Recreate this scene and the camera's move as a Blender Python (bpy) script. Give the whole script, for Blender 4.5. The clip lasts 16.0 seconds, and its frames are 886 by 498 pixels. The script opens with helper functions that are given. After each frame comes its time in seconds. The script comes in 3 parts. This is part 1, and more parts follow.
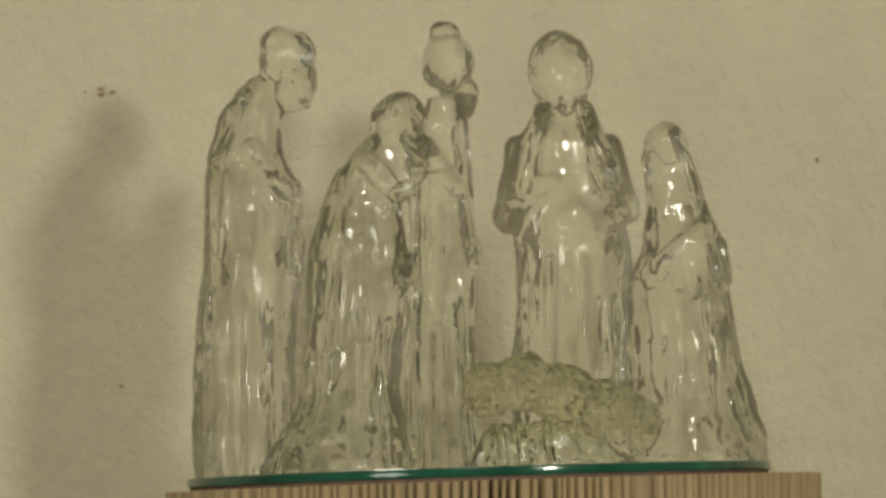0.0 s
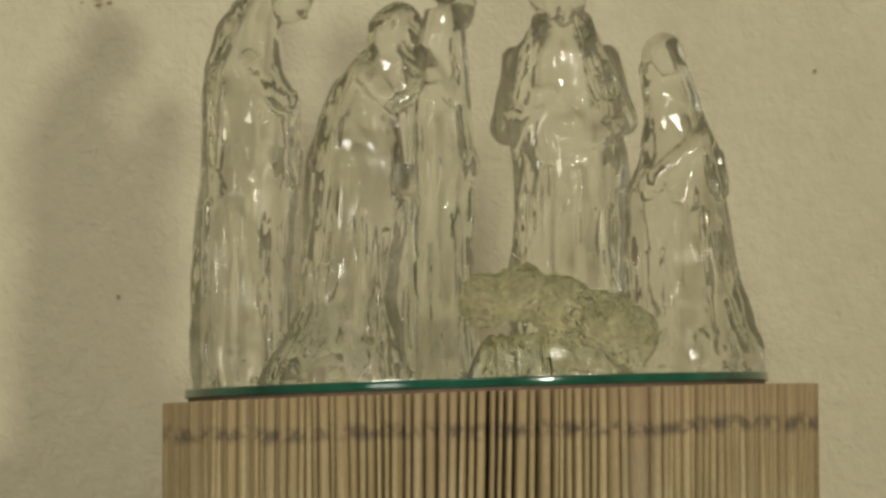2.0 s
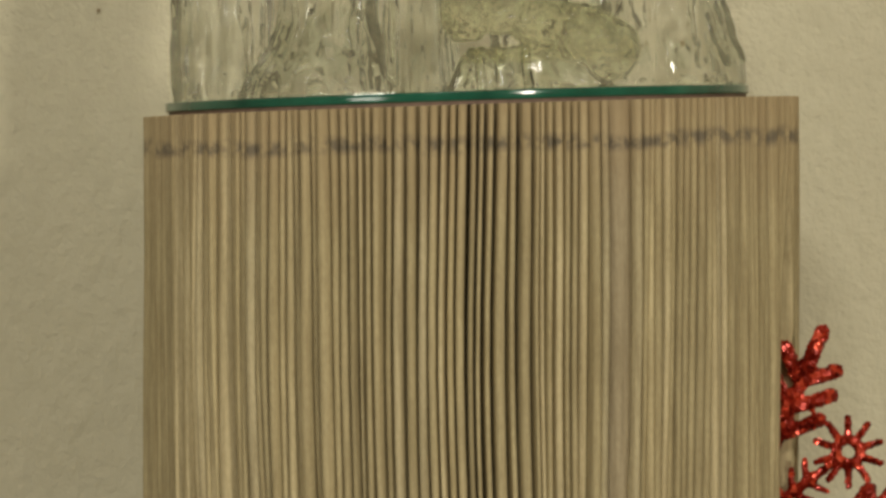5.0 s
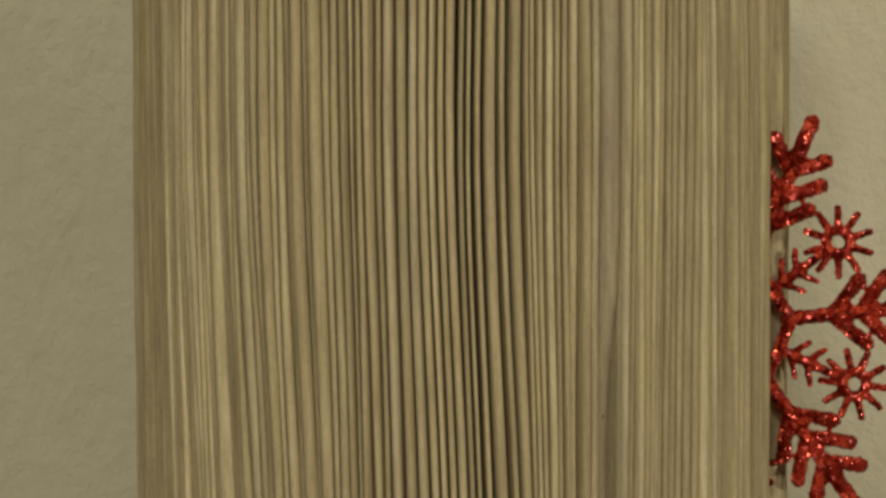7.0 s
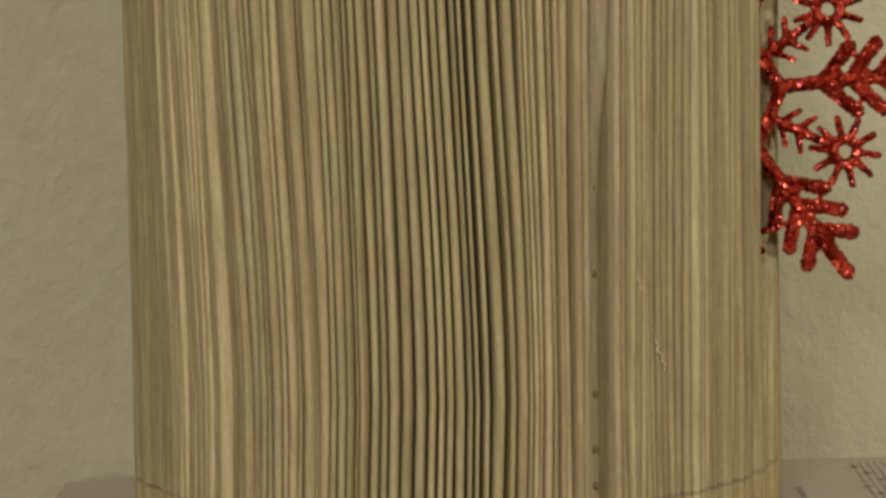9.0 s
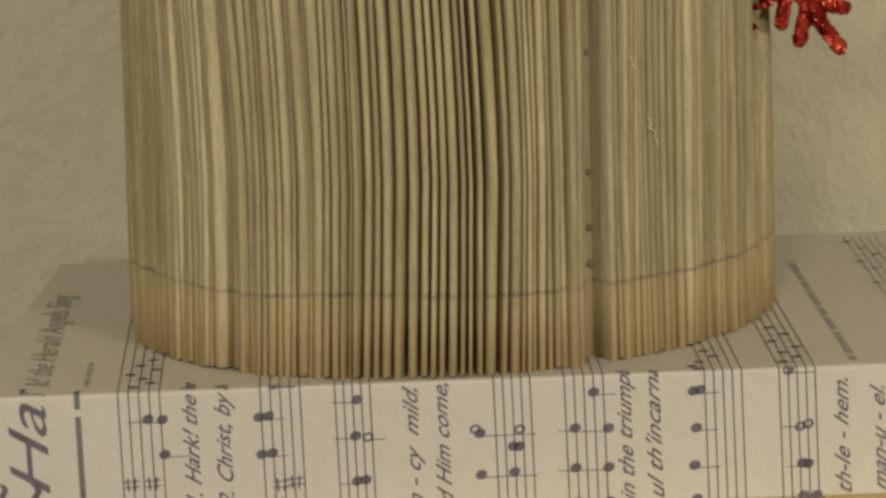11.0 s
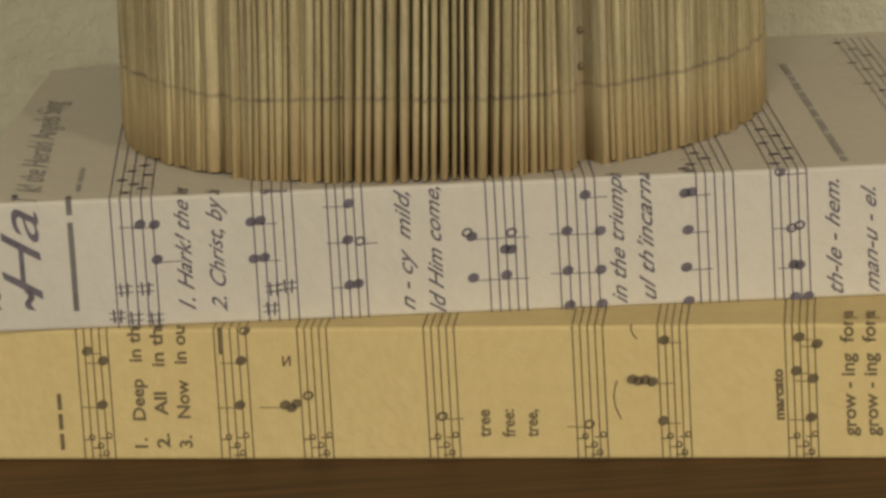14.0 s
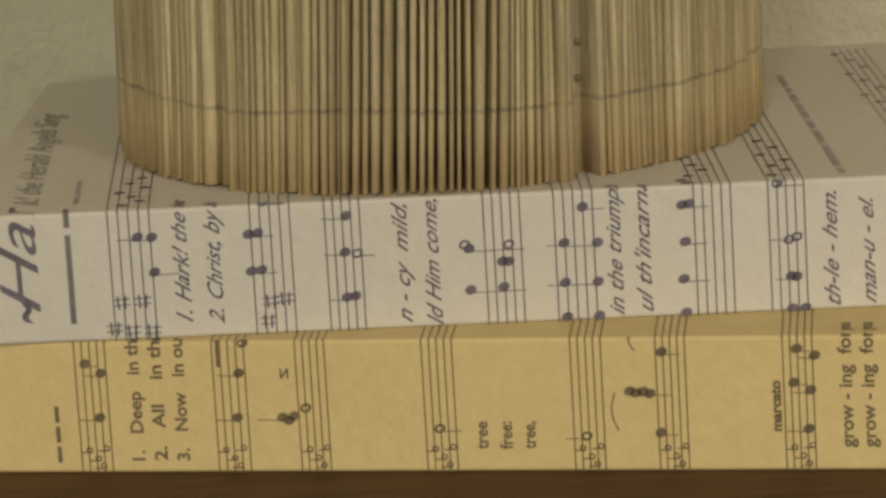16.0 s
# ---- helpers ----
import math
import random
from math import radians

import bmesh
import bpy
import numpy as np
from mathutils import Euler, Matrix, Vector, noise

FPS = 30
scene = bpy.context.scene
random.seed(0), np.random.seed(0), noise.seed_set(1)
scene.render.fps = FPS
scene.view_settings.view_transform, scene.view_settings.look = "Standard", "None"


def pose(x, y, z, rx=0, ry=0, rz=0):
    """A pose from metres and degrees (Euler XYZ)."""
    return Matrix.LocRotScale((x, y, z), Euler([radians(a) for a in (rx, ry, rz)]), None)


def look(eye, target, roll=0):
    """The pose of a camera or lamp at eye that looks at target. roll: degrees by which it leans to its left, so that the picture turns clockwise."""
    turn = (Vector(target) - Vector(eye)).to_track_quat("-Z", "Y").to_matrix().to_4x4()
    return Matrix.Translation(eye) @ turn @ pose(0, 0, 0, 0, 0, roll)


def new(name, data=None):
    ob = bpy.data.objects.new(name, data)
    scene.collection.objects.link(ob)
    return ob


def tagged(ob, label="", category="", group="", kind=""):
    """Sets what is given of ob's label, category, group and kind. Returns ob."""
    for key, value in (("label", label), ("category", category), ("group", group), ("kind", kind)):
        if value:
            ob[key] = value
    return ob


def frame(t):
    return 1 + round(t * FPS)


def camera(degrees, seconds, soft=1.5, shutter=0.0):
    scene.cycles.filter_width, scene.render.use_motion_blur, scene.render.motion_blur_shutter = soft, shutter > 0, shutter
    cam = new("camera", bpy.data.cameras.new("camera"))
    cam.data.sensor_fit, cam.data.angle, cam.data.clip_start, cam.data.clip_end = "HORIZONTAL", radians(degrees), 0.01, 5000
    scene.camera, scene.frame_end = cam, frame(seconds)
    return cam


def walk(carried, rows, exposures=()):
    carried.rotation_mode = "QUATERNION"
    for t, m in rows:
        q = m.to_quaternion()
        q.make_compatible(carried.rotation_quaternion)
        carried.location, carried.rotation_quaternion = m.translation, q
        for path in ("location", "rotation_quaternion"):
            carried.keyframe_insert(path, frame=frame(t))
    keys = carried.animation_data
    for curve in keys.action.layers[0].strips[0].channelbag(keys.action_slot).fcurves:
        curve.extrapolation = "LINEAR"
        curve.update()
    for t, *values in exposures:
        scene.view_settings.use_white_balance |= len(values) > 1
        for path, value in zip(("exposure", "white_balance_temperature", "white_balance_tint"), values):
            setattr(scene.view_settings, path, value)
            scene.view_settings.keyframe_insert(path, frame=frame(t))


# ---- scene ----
cam = camera(12.062, 16.0, soft=3.1)
EYE = (0.0, -1.0177, 0.2632)
# seconds, yaw, pitch, roll: a zoomed camera on a stand, tilting slowly down
ROWS = [
    (0.0, 0.701, 3.647, 1.25), (0.5, 0.678, 3.546, 1.24), (1.0, 0.665, 3.206, 1.26), (1.5, 0.673, 2.792, 1.22),
    (2.0, 0.663, 2.431, 1.22), (2.5, 0.641, 2.059, 1.22), (3.0, 0.593, 1.518, 1.21), (3.5, 0.55, 0.72, 1.16),
    (4.0, 0.508, -0.026, 1.12), (4.2, 0.49, -0.323, 1.15), (6.3, 0.307, -3.325, 1.43), (6.5, 0.295, -3.606, 1.46),
    (7.0, 0.25, -4.33, 1.59), (7.5, 0.213, -5.04, 1.77), (8.0, 0.164, -5.778, 1.93), (8.5, 0.1, -6.6, 2.17),
    (9.0, 0.043, -7.44, 2.35), (9.5, -0.024, -8.272, 2.57), (10.0, -0.08, -9.031, 2.73), (12.3, -0.237, -11.964, 3.1),
    (12.5, -0.256, -12.14, 3.13), (13.0, -0.288, -12.583, 3.16), (13.5, -0.313, -12.913, 3.19), (14.0, -0.328, -13.155, 3.2),
    (14.5, -0.335, -13.282, 3.21), (15.0, -0.351, -13.271, 3.23), (15.5, -0.386, -13.1, 3.27), (16.0, -0.387, -12.993, 3.29),
]
walk(cam, [(t, pose(*EYE, 90 + pitch, roll, yaw)) for t, yaw, pitch, roll in ROWS],
     exposures=[(0.0, 0.13), (1.0, 0.15), (3.0, 0.32), (3.5, 0.38), (4.2, 0.44), (6.3, 0.25), (7.0, 0.22), (10.0, 0.31), (12.5, 0.35), (13.5, 0.26), (16.0, 0.25)])

# ---- light: a room at night, one lamp to the right of the camera, a weaker one to the left, and added front fill ----
world = bpy.data.worlds.new("room_dark")
scene.world = world
world.use_nodes = True
world.node_tree.nodes["Background"].inputs[0].default_value = (1.0, 0.9, 0.75, 1)
world.node_tree.nodes["Background"].inputs[1].default_value = 0.015


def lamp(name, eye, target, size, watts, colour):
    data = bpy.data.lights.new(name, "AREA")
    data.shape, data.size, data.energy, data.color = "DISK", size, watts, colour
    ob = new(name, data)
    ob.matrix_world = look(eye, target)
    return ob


lamp("lamp_right", (0.95, -1.85, 0.52), (0, 0, 0.22), 0.21, 12.0, (1.0, 0.93, 0.78))
# unseen pair of fill lights, added above and behind the camera
for fill_x in (-0.30, -0.02):
    lamp("lamp_front", (fill_x, -2.15, 1.32), (0, 0, 0.22), 0.28, 6.5, (1.0, 0.97, 0.86))
lamp("lamp_left", (-1.05, -1.55, 0.25), (0, 0, 0.22), 0.45, 4.0, (1.0, 0.965, 0.84))


# ---- materials ----
def mat(name):
    m = bpy.data.materials.new(name)
    m.use_nodes = True
    nt = m.node_tree
    return m, nt, nt.nodes["Principled BSDF"]


def node(nt, kind, **values):
    n = nt.nodes.new(kind)
    for k, v in values.items():
        n.inputs[k.replace("_", " ")].default_value = v
    return n


def coords(nt, scale=(1, 1, 1), source="Object"):
    tc, mp = nt.nodes.new("ShaderNodeTexCoord"), nt.nodes.new("ShaderNodeMapping")
    mp.inputs["Scale"].default_value = scale
    nt.links.new(tc.outputs[source], mp.inputs["Vector"])
    return mp.outputs["Vector"]


def fac_noise(nt, scale, stretch=(1, 1, 1), detail=4.0, rough=0.6):
    n = node(nt, "ShaderNodeTexNoise", Scale=scale, Detail=detail, Roughness=rough)
    nt.links.new(coords(nt, stretch), n.inputs["Vector"])
    return n.outputs["Fac"]


def ramp(nt, fac, *stops):
    r = nt.nodes.new("ShaderNodeValToRGB")
    el = r.color_ramp.elements
    while len(el) < len(stops):
        el.new(0.5)
    for e, (p, c) in zip(el, stops):
        e.position, e.color = p, (*c, 1) if len(c) == 3 else c
    nt.links.new(fac, r.inputs["Fac"])
    return r.outputs["Color"]


def mix(nt, fac, a, b, how="MIX"):
    m = nt.nodes.new("ShaderNodeMix")
    m.data_type, m.blend_type = "RGBA", how
    for sock, v in ((0, fac), (6, a), (7, b)):
        if hasattr(v, "links"):
            nt.links.new(v, m.inputs[sock])
        else:
            m.inputs[sock].default_value = v if sock == 0 else (*v, 1)
    return m.outputs[2]


def math_node(nt, op, a, b=0.0, c=0.0):
    m = nt.nodes.new("ShaderNodeMath")
    m.operation = op
    for i, v in enumerate((a, b, c)):
        if hasattr(v, "links"):
            nt.links.new(v, m.inputs[i])
        else:
            m.inputs[i].default_value = v
    return m.outputs[0]


def bump(nt, bsdf, height, strength, distance):
    b = node(nt, "ShaderNodeBump", Strength=strength, Distance=distance)
    nt.links.new(height, b.inputs["Height"])
    nt.links.new(b.outputs["Normal"], bsdf.inputs["Normal"])


def make_wall():
    m, nt, b = mat("cream_plaster")
    big = ramp(nt, fac_noise(nt, 9, detail=3), (0.3, (0.575, 0.53, 0.375)), (0.7, (0.62, 0.575, 0.415)))
    col = mix(nt, 0.35, big, ramp(nt, fac_noise(nt, 180), (0.35, (0.55, 0.51, 0.355)), (0.7, (0.65, 0.605, 0.44))))
    nt.links.new(col, b.inputs["Base Color"])
    b.inputs["Roughness"].default_value = 0.75
    h = math_node(nt, "ADD", fac_noise(nt, 210, (1, 1, 0.8), 3.0, 0.55), math_node(nt, "MULTIPLY", fac_noise(nt, 420, detail=2.0), 0.5))
    bump(nt, b, h, 0.66, 0.0016)
    return m


def make_page(grey=False):
    """Aged book paper: tan at head and tail, a smudged marker line below the head and a thin pencil line above the tail."""
    m, nt, b = mat("book_paper_grey" if grey else "book_paper")
    sep = nt.nodes.new("ShaderNodeSeparateXYZ")
    nt.links.new(coords(nt), sep.inputs[0])
    z = sep.outputs["Z"]
    info = nt.nodes.new("ShaderNodeObjectInfo")
    rnd = info.outputs["Random"]
    base = ramp(nt, rnd, (0.0, (0.385, 0.322, 0.183)), (0.4, (0.455, 0.382, 0.22)), (0.75, (0.515, 0.435, 0.255)), (0.92, (0.60, 0.512, 0.315)), (1.0, (0.44, 0.38, 0.238)))
    if grey:
        base = mix(nt, 0.15, (0.40, 0.335, 0.225), base)
    streak = ramp(nt, fac_noise(nt, 700, (1, 1, 0.06), 5.0, 0.65), (0.3, (0.62, 0.585, 0.52)), (0.7, (1.12, 1.12, 1.10)))
    col = mix(nt, 0.8, base, streak, "MULTIPLY")
    cloud = ramp(nt, fac_noise(nt, 60, (1, 1, 0.5)), (0.3, (0.88, 0.86, 0.82)), (0.65, (1.0, 1.0, 1.0)))
    col = mix(nt, 0.7, col, cloud, "MULTIPLY")
    speck = ramp(nt, fac_noise(nt, 1300, (1, 1, 0.45), 2.0), (0.3, (0.86, 0.84, 0.80)), (0.68, (1.07, 1.07, 1.05)))
    col = mix(nt, 0.7, col, speck, "MULTIPLY")
    wob = math_node(nt, "MULTIPLY", math_node(nt, "SUBTRACT", fac_noise(nt, 45, detail=3.0), 0.5), 0.022)
    zz = math_node(nt, "ADD", z, wob)
    tail = nt.nodes.new("ShaderNodeMapRange")
    tail.inputs[1].default_value, tail.inputs[2].default_value = 0.024, -0.002
    nt.links.new(zz, tail.inputs[0])
    head = nt.nodes.new("ShaderNodeMapRange")
    head.inputs[1].default_value, head.inputs[2].default_value = 0.183, 0.212
    nt.links.new(zz, head.inputs[0])
    col = mix(nt, math_node(nt, "MULTIPLY", tail.outputs[0], 0.66), col, (0.52, 0.355, 0.16))
    col = mix(nt, math_node(nt, "MULTIPLY", head.outputs[0], 0.62), col, (0.36, 0.262, 0.142))
    # marker line
    d1 = math_node(nt, "ABSOLUTE", math_node(nt, "SUBTRACT", math_node(nt, "ADD", z, math_node(nt, "MULTIPLY", wob, 0.22)), 0.2040))
    band = nt.nodes.new("ShaderNodeMapRange")
    band.inputs[1].default_value, band.inputs[2].default_value = 0.0026, 0.0006
    nt.links.new(d1, band.inputs[0])
    broken = ramp(nt, fac_noise(nt, 230, detail=3.0), (0.40, (0, 0, 0)), (0.58, (1, 1, 1)))
    col = mix(nt, math_node(nt, "MULTIPLY", math_node(nt, "MULTIPLY", band.outputs[0], broken), 0.72), col, (0.075, 0.065, 0.055))
    # pencil line
    w2 = math_node(nt, "MULTIPLY", math_node(nt, "SUBTRACT", fac_noise(nt, 14, detail=1.0), 0.5), 0.006)
    d2 = math_node(nt, "ABSOLUTE", math_node(nt, "SUBTRACT", math_node(nt, "ADD", z, w2), 0.0192))
    line = nt.nodes.new("ShaderNodeMapRange")
    line.inputs[1].default_value, line.inputs[2].default_value = 0.0007, 0.0002
    nt.links.new(d2, line.inputs[0])
    faint = ramp(nt, fac_noise(nt, 160, detail=2.0), (0.35, (0.15, 0.15, 0.15)), (0.6, (0.66, 0.66, 0.66)))
    col = mix(nt, math_node(nt, "MULTIPLY", line.outputs[0], faint), col, (0.12, 0.10, 0.08))
    nt.links.new(col, b.inputs["Base Color"])
    b.inputs["Roughness"].default_value = 0.9
    bump(nt, b, fac_noise(nt, 900, (1, 1, 0.08), 4.0), 0.35, 0.0004)
    return m


def make_wrap(name, light, dark, stain):
    m, nt, b = mat(name)
    col = mix(nt, 0.6, ramp(nt, fac_noise(nt, 16, detail=5.0), (0.3, dark), (0.7, light)),
              ramp(nt, fac_noise(nt, 260, detail=4.0), (0.3, dark), (0.75, light)))
    col = mix(nt, ramp(nt, fac_noise(nt, 38, detail=6.0, rough=0.7), (0.60, (0, 0, 0)), (0.82, (0.55, 0.55, 0.55))), col, stain)
    nt.links.new(col, b.inputs["Base Color"])
    b.inputs["Roughness"].default_value = 0.55
    bump(nt, b, math_node(nt, "ADD", fac_noise(nt, 500, detail=3.0), fac_noise(nt, 40, detail=2.0)), 0.25, 0.0007)
    return m


def make_plain(name, colour, rough, metal=0.0, spread=0.25, scale=300.0, dist=0.0003):
    m, nt, b = mat(name)
    lo, hi = [tuple(max(0.0, c * f) for c in colour) for f in (1 - spread, 1 + spread)]
    nt.links.new(ramp(nt, fac_noise(nt, scale), (0.3, lo), (0.7, hi)), b.inputs["Base Color"])
    b.inputs["Roughness"].default_value, b.inputs["Metallic"].default_value = rough, metal
    bump(nt, b, fac_noise(nt, scale * 2, detail=3.0), 0.3, dist)
    return m


def make_glass(name, colour, rough, clear, ripple, scale, facet, tilt):
    """Cast glass; a share of light goes straight through it, mixed in to lighten its cast shadow."""
    m = bpy.data.materials.new(name)
    m.use_nodes = True
    nt = m.node_tree
    nt.nodes.remove(nt.nodes["Principled BSDF"])
    out = nt.nodes["Material Output"]
    g = node(nt, "ShaderNodeBsdfGlass", Color=(*colour, 1), Roughness=rough, IOR=1.55)
    t = node(nt, "ShaderNodeBsdfTransparent", Color=(*colour, 1))
    mx = node(nt, "ShaderNodeMixShader", Fac=clear)
    nt.links.new(g.outputs[0], mx.inputs[1])
    nt.links.new(t.outputs[0], mx.inputs[2])
    nt.links.new(mx.outputs[0], out.inputs["Surface"])
    bp = node(nt, "ShaderNodeBump", Strength=ripple, Distance=0.0018)
    fine = math_node(nt, "MULTIPLY", fac_noise(nt, scale * 2.6, (1, 1, 0.8), 1.0), 0.45)
    nt.links.new(math_node(nt, "ADD", fac_noise(nt, scale, (1, 1, 0.35), 3.0), fine), bp.inputs["Height"])
    # small flat dents of the mould, each tilted its own way
    v = node(nt, "ShaderNodeTexVoronoi", Scale=facet)
    v.feature = "SMOOTH_F1"
    v.inputs["Smoothness"].default_value = 0.05
    nt.links.new(coords(nt, (1, 1, 0.45)), v.inputs["Vector"])
    off, scl, add, nrm = [nt.nodes.new("ShaderNodeVectorMath") for _ in range(4)]
    off.operation, scl.operation, add.operation, nrm.operation = "SUBTRACT", "SCALE", "ADD", "NORMALIZE"
    off.inputs[1].default_value = (0.5, 0.5, 0.5)
    nt.links.new(v.outputs["Color"], off.inputs[0])
    nt.links.new(off.outputs[0], scl.inputs[0])
    patch = nt.nodes.new("ShaderNodeMapRange")
    patch.inputs[1].default_value, patch.inputs[2].default_value, patch.inputs[3].default_value, patch.inputs[4].default_value = 0.38, 0.56, 0.30 * tilt, tilt
    nt.links.new(fac_noise(nt, 55, (1, 1, 0.4), 2.0), patch.inputs[0])
    nt.links.new(patch.outputs[0], scl.inputs["Scale"])
    nt.links.new(bp.outputs["Normal"], add.inputs[0])
    nt.links.new(scl.outputs[0], add.inputs[1])
    nt.links.new(add.outputs[0], nrm.inputs[0])
    nt.links.new(nrm.outputs[0], g.inputs["Normal"])
    return m


def make_wood():
    m, nt, b = mat("dark_wood")
    grain = fac_noise(nt, 30, (0.4, 9, 9), 6.0, 0.65)
    nt.links.new(ramp(nt, grain, (0.25, (0.042, 0.018, 0.006)), (0.6, (0.105, 0.048, 0.015)), (0.8, (0.17, 0.082, 0.028))), b.inputs["Base Color"])
    b.inputs["Roughness"].default_value = 0.6
    b.inputs["Specular IOR Level"].default_value = 0.25
    bump(nt, b, grain, 0.3, 0.0006)
    return m


def make_glitter():
    """Red paint strewn with small flat flakes, each tilted its own way."""
    m, nt, b = mat("red_glitter")
    v = node(nt, "ShaderNodeTexVoronoi", Scale=640.0)
    nt.links.new(coords(nt), v.inputs["Vector"])
    sep = nt.nodes.new("ShaderNodeSeparateColor")
    nt.links.new(v.outputs["Color"], sep.inputs[0])
    nt.links.new(ramp(nt, sep.outputs[0], (0.0, (0.21, 0.013, 0.006)), (0.7, (0.38, 0.025, 0.010)), (1.0, (0.80, 0.10, 0.04))), b.inputs["Base Color"])
    b.inputs["Roughness"].default_value, b.inputs["Metallic"].default_value = 0.19, 0.45
    geo = nt.nodes.new("ShaderNodeNewGeometry")
    off, scl, add, nrm = [nt.nodes.new("ShaderNodeVectorMath") for _ in range(4)]
    off.operation, scl.operation, add.operation, nrm.operation = "SUBTRACT", "SCALE", "ADD", "NORMALIZE"
    off.inputs[1].default_value = (0.5, 0.5, 0.5)
    scl.inputs["Scale"].default_value = 1.2
    nt.links.new(v.outputs["Color"], off.inputs[0])
    nt.links.new(off.outputs[0], scl.inputs[0])
    nt.links.new(geo.outputs["Normal"], add.inputs[0])
    nt.links.new(scl.outputs[0], add.inputs[1])
    nt.links.new(add.outputs[0], nrm.inputs[0])
    nt.links.new(nrm.outputs[0], b.inputs["Normal"])
    return m


WALL, PAGE, PAGE_GREY = make_wall(), make_page(), make_page(grey=True)
WRAP_WHITE = make_wrap("white_music_paper", (0.645, 0.595, 0.505), (0.575, 0.525, 0.435), (0.60, 0.53, 0.45))
WRAP_YELLOW = make_wrap("yellowed_music_paper", (0.71, 0.555, 0.255), (0.615, 0.46, 0.195), (0.60, 0.40, 0.17))
INK_VIOLET = make_plain("violet_ink", (0.135, 0.112, 0.132), 0.6)
INK_BROWN = make_plain("faded_black_ink", (0.165, 0.122, 0.06), 0.6)
INK_GREY = make_plain("grey_ink", (0.16, 0.145, 0.13), 0.7)
INK_FAINT = make_plain("faint_grey_ink", (0.34, 0.315, 0.285), 0.7)
GLASS = make_glass("clear_cast_glass", (0.972, 0.98, 0.948), 0.0, 0.15, 0.14, 190, 300.0, 0.62)
FROST = make_glass("frosted_cast_glass", (0.96, 0.965, 0.88), 0.04, 0.20, 0.4, 430, 420.0, 0.9)
EDGE_GREEN = make_plain("green_glass_edge", (0.016, 0.095, 0.058), 0.12, spread=0.35, scale=70)
MIRROR = make_plain("mirror_silver", (0.82, 0.85, 0.82), 0.03, 1.0, 0.03)
BACKING = make_plain("brown_backing", (0.16, 0.105, 0.075), 0.8)
SCUFF = make_plain("torn_paper", (0.60, 0.53, 0.38), 0.9)
WOOD, GLITTER = make_wood(), make_glitter()
ROOM = make_plain("room_paint", (0.50, 0.44, 0.335), 0.8, spread=0.08, scale=8)
FLOOR = make_plain("room_floor", (0.22, 0.15, 0.09), 0.6, spread=0.3, scale=12)
STAIN = make_plain("brown_wall_mark", (0.36, 0.28, 0.17), 0.8)


# ---- building helpers ----
def finish(ob, bm, material, smooth=False):
    if not any(e.is_boundary for e in bm.edges):
        bmesh.ops.recalc_face_normals(bm, faces=bm.faces)
    me = bpy.data.meshes.new(ob)
    bm.to_mesh(me)
    bm.free()
    for p in me.polygons:
        p.use_smooth = smooth
    if material:
        me.materials.append(material)
    return me


def part(name, bm, material, parent, label="", smooth=False):
    ob = new(name, finish(name, bm, material, smooth))
    ob.parent = parent
    if label:
        tagged(ob, label)
    return ob


def box(bm, lo, hi, bevel=0.0, seg=2):
    made = bmesh.ops.create_cube(bm, size=1.0)["verts"]
    lo, hi = Vector(lo), Vector(hi)
    for v in made:
        v.co = Vector((v.co[i] + 0.5) * (hi[i] - lo[i]) + lo[i] for i in range(3))
    if bevel:
        edges = list({e for v in made for e in v.link_edges})
        bmesh.ops.bevel(bm, geom=edges, offset=bevel, segments=seg, profile=0.5, affect="EDGES")
    return bm


def sweep(bm, m, rings, seg):
    """A closed round skin through (height, radius) rings along the local z of m; the first and last are poles."""
    loops = []
    for z, rad in rings[1:-1]:
        loops.append([bm.verts.new(m @ Vector((rad * math.cos(math.tau * k / seg), rad * math.sin(math.tau * k / seg), z))) for k in range(seg)])
    low, high = bm.verts.new(m @ Vector((0, 0, rings[0][0]))), bm.verts.new(m @ Vector((0, 0, rings[-1][0])))
    for k in range(seg):
        n = (k + 1) % seg
        bm.faces.new((low, loops[0][n], loops[0][k]))
        bm.faces.new((high, loops[-1][k], loops[-1][n]))
        for a, b in zip(loops, loops[1:]):
            bm.faces.new((a[k], a[n], b[n], b[k]))


def ball(bm, centre, radii, turn=None, u=20, v=14):
    m = Matrix.Translation(centre) @ (turn or Matrix()) @ Matrix.Diagonal((*radii, 1))
    sweep(bm, m, [(-math.cos(math.pi * i / v), math.sin(math.pi * i / v)) for i in range(v + 1)], u)


def rod(bm, a, b, ra, rb, seg=10):
    """A round stick from a to b with ball ends."""
    a, b = Vector(a), Vector(b)
    d = b - a
    m = Matrix.Translation(a) @ d.to_track_quat("Z", "Y").to_matrix().to_4x4()
    low = [(-ra * math.cos(math.pi * i / 8), ra * math.sin(math.pi * i / 8)) for i in range(5)]
    high = [(d.length + rb * math.sin(math.pi * i / 8), rb * math.cos(math.pi * i / 8)) for i in range(5)]
    sweep(bm, m, low + high, seg)


def structure(name, lo, hi, material, label, bevel=0.0):
    ob = new(name, finish(name, box(bmesh.new(), lo, hi, bevel), material))
    return tagged(ob, label, kind="structure")


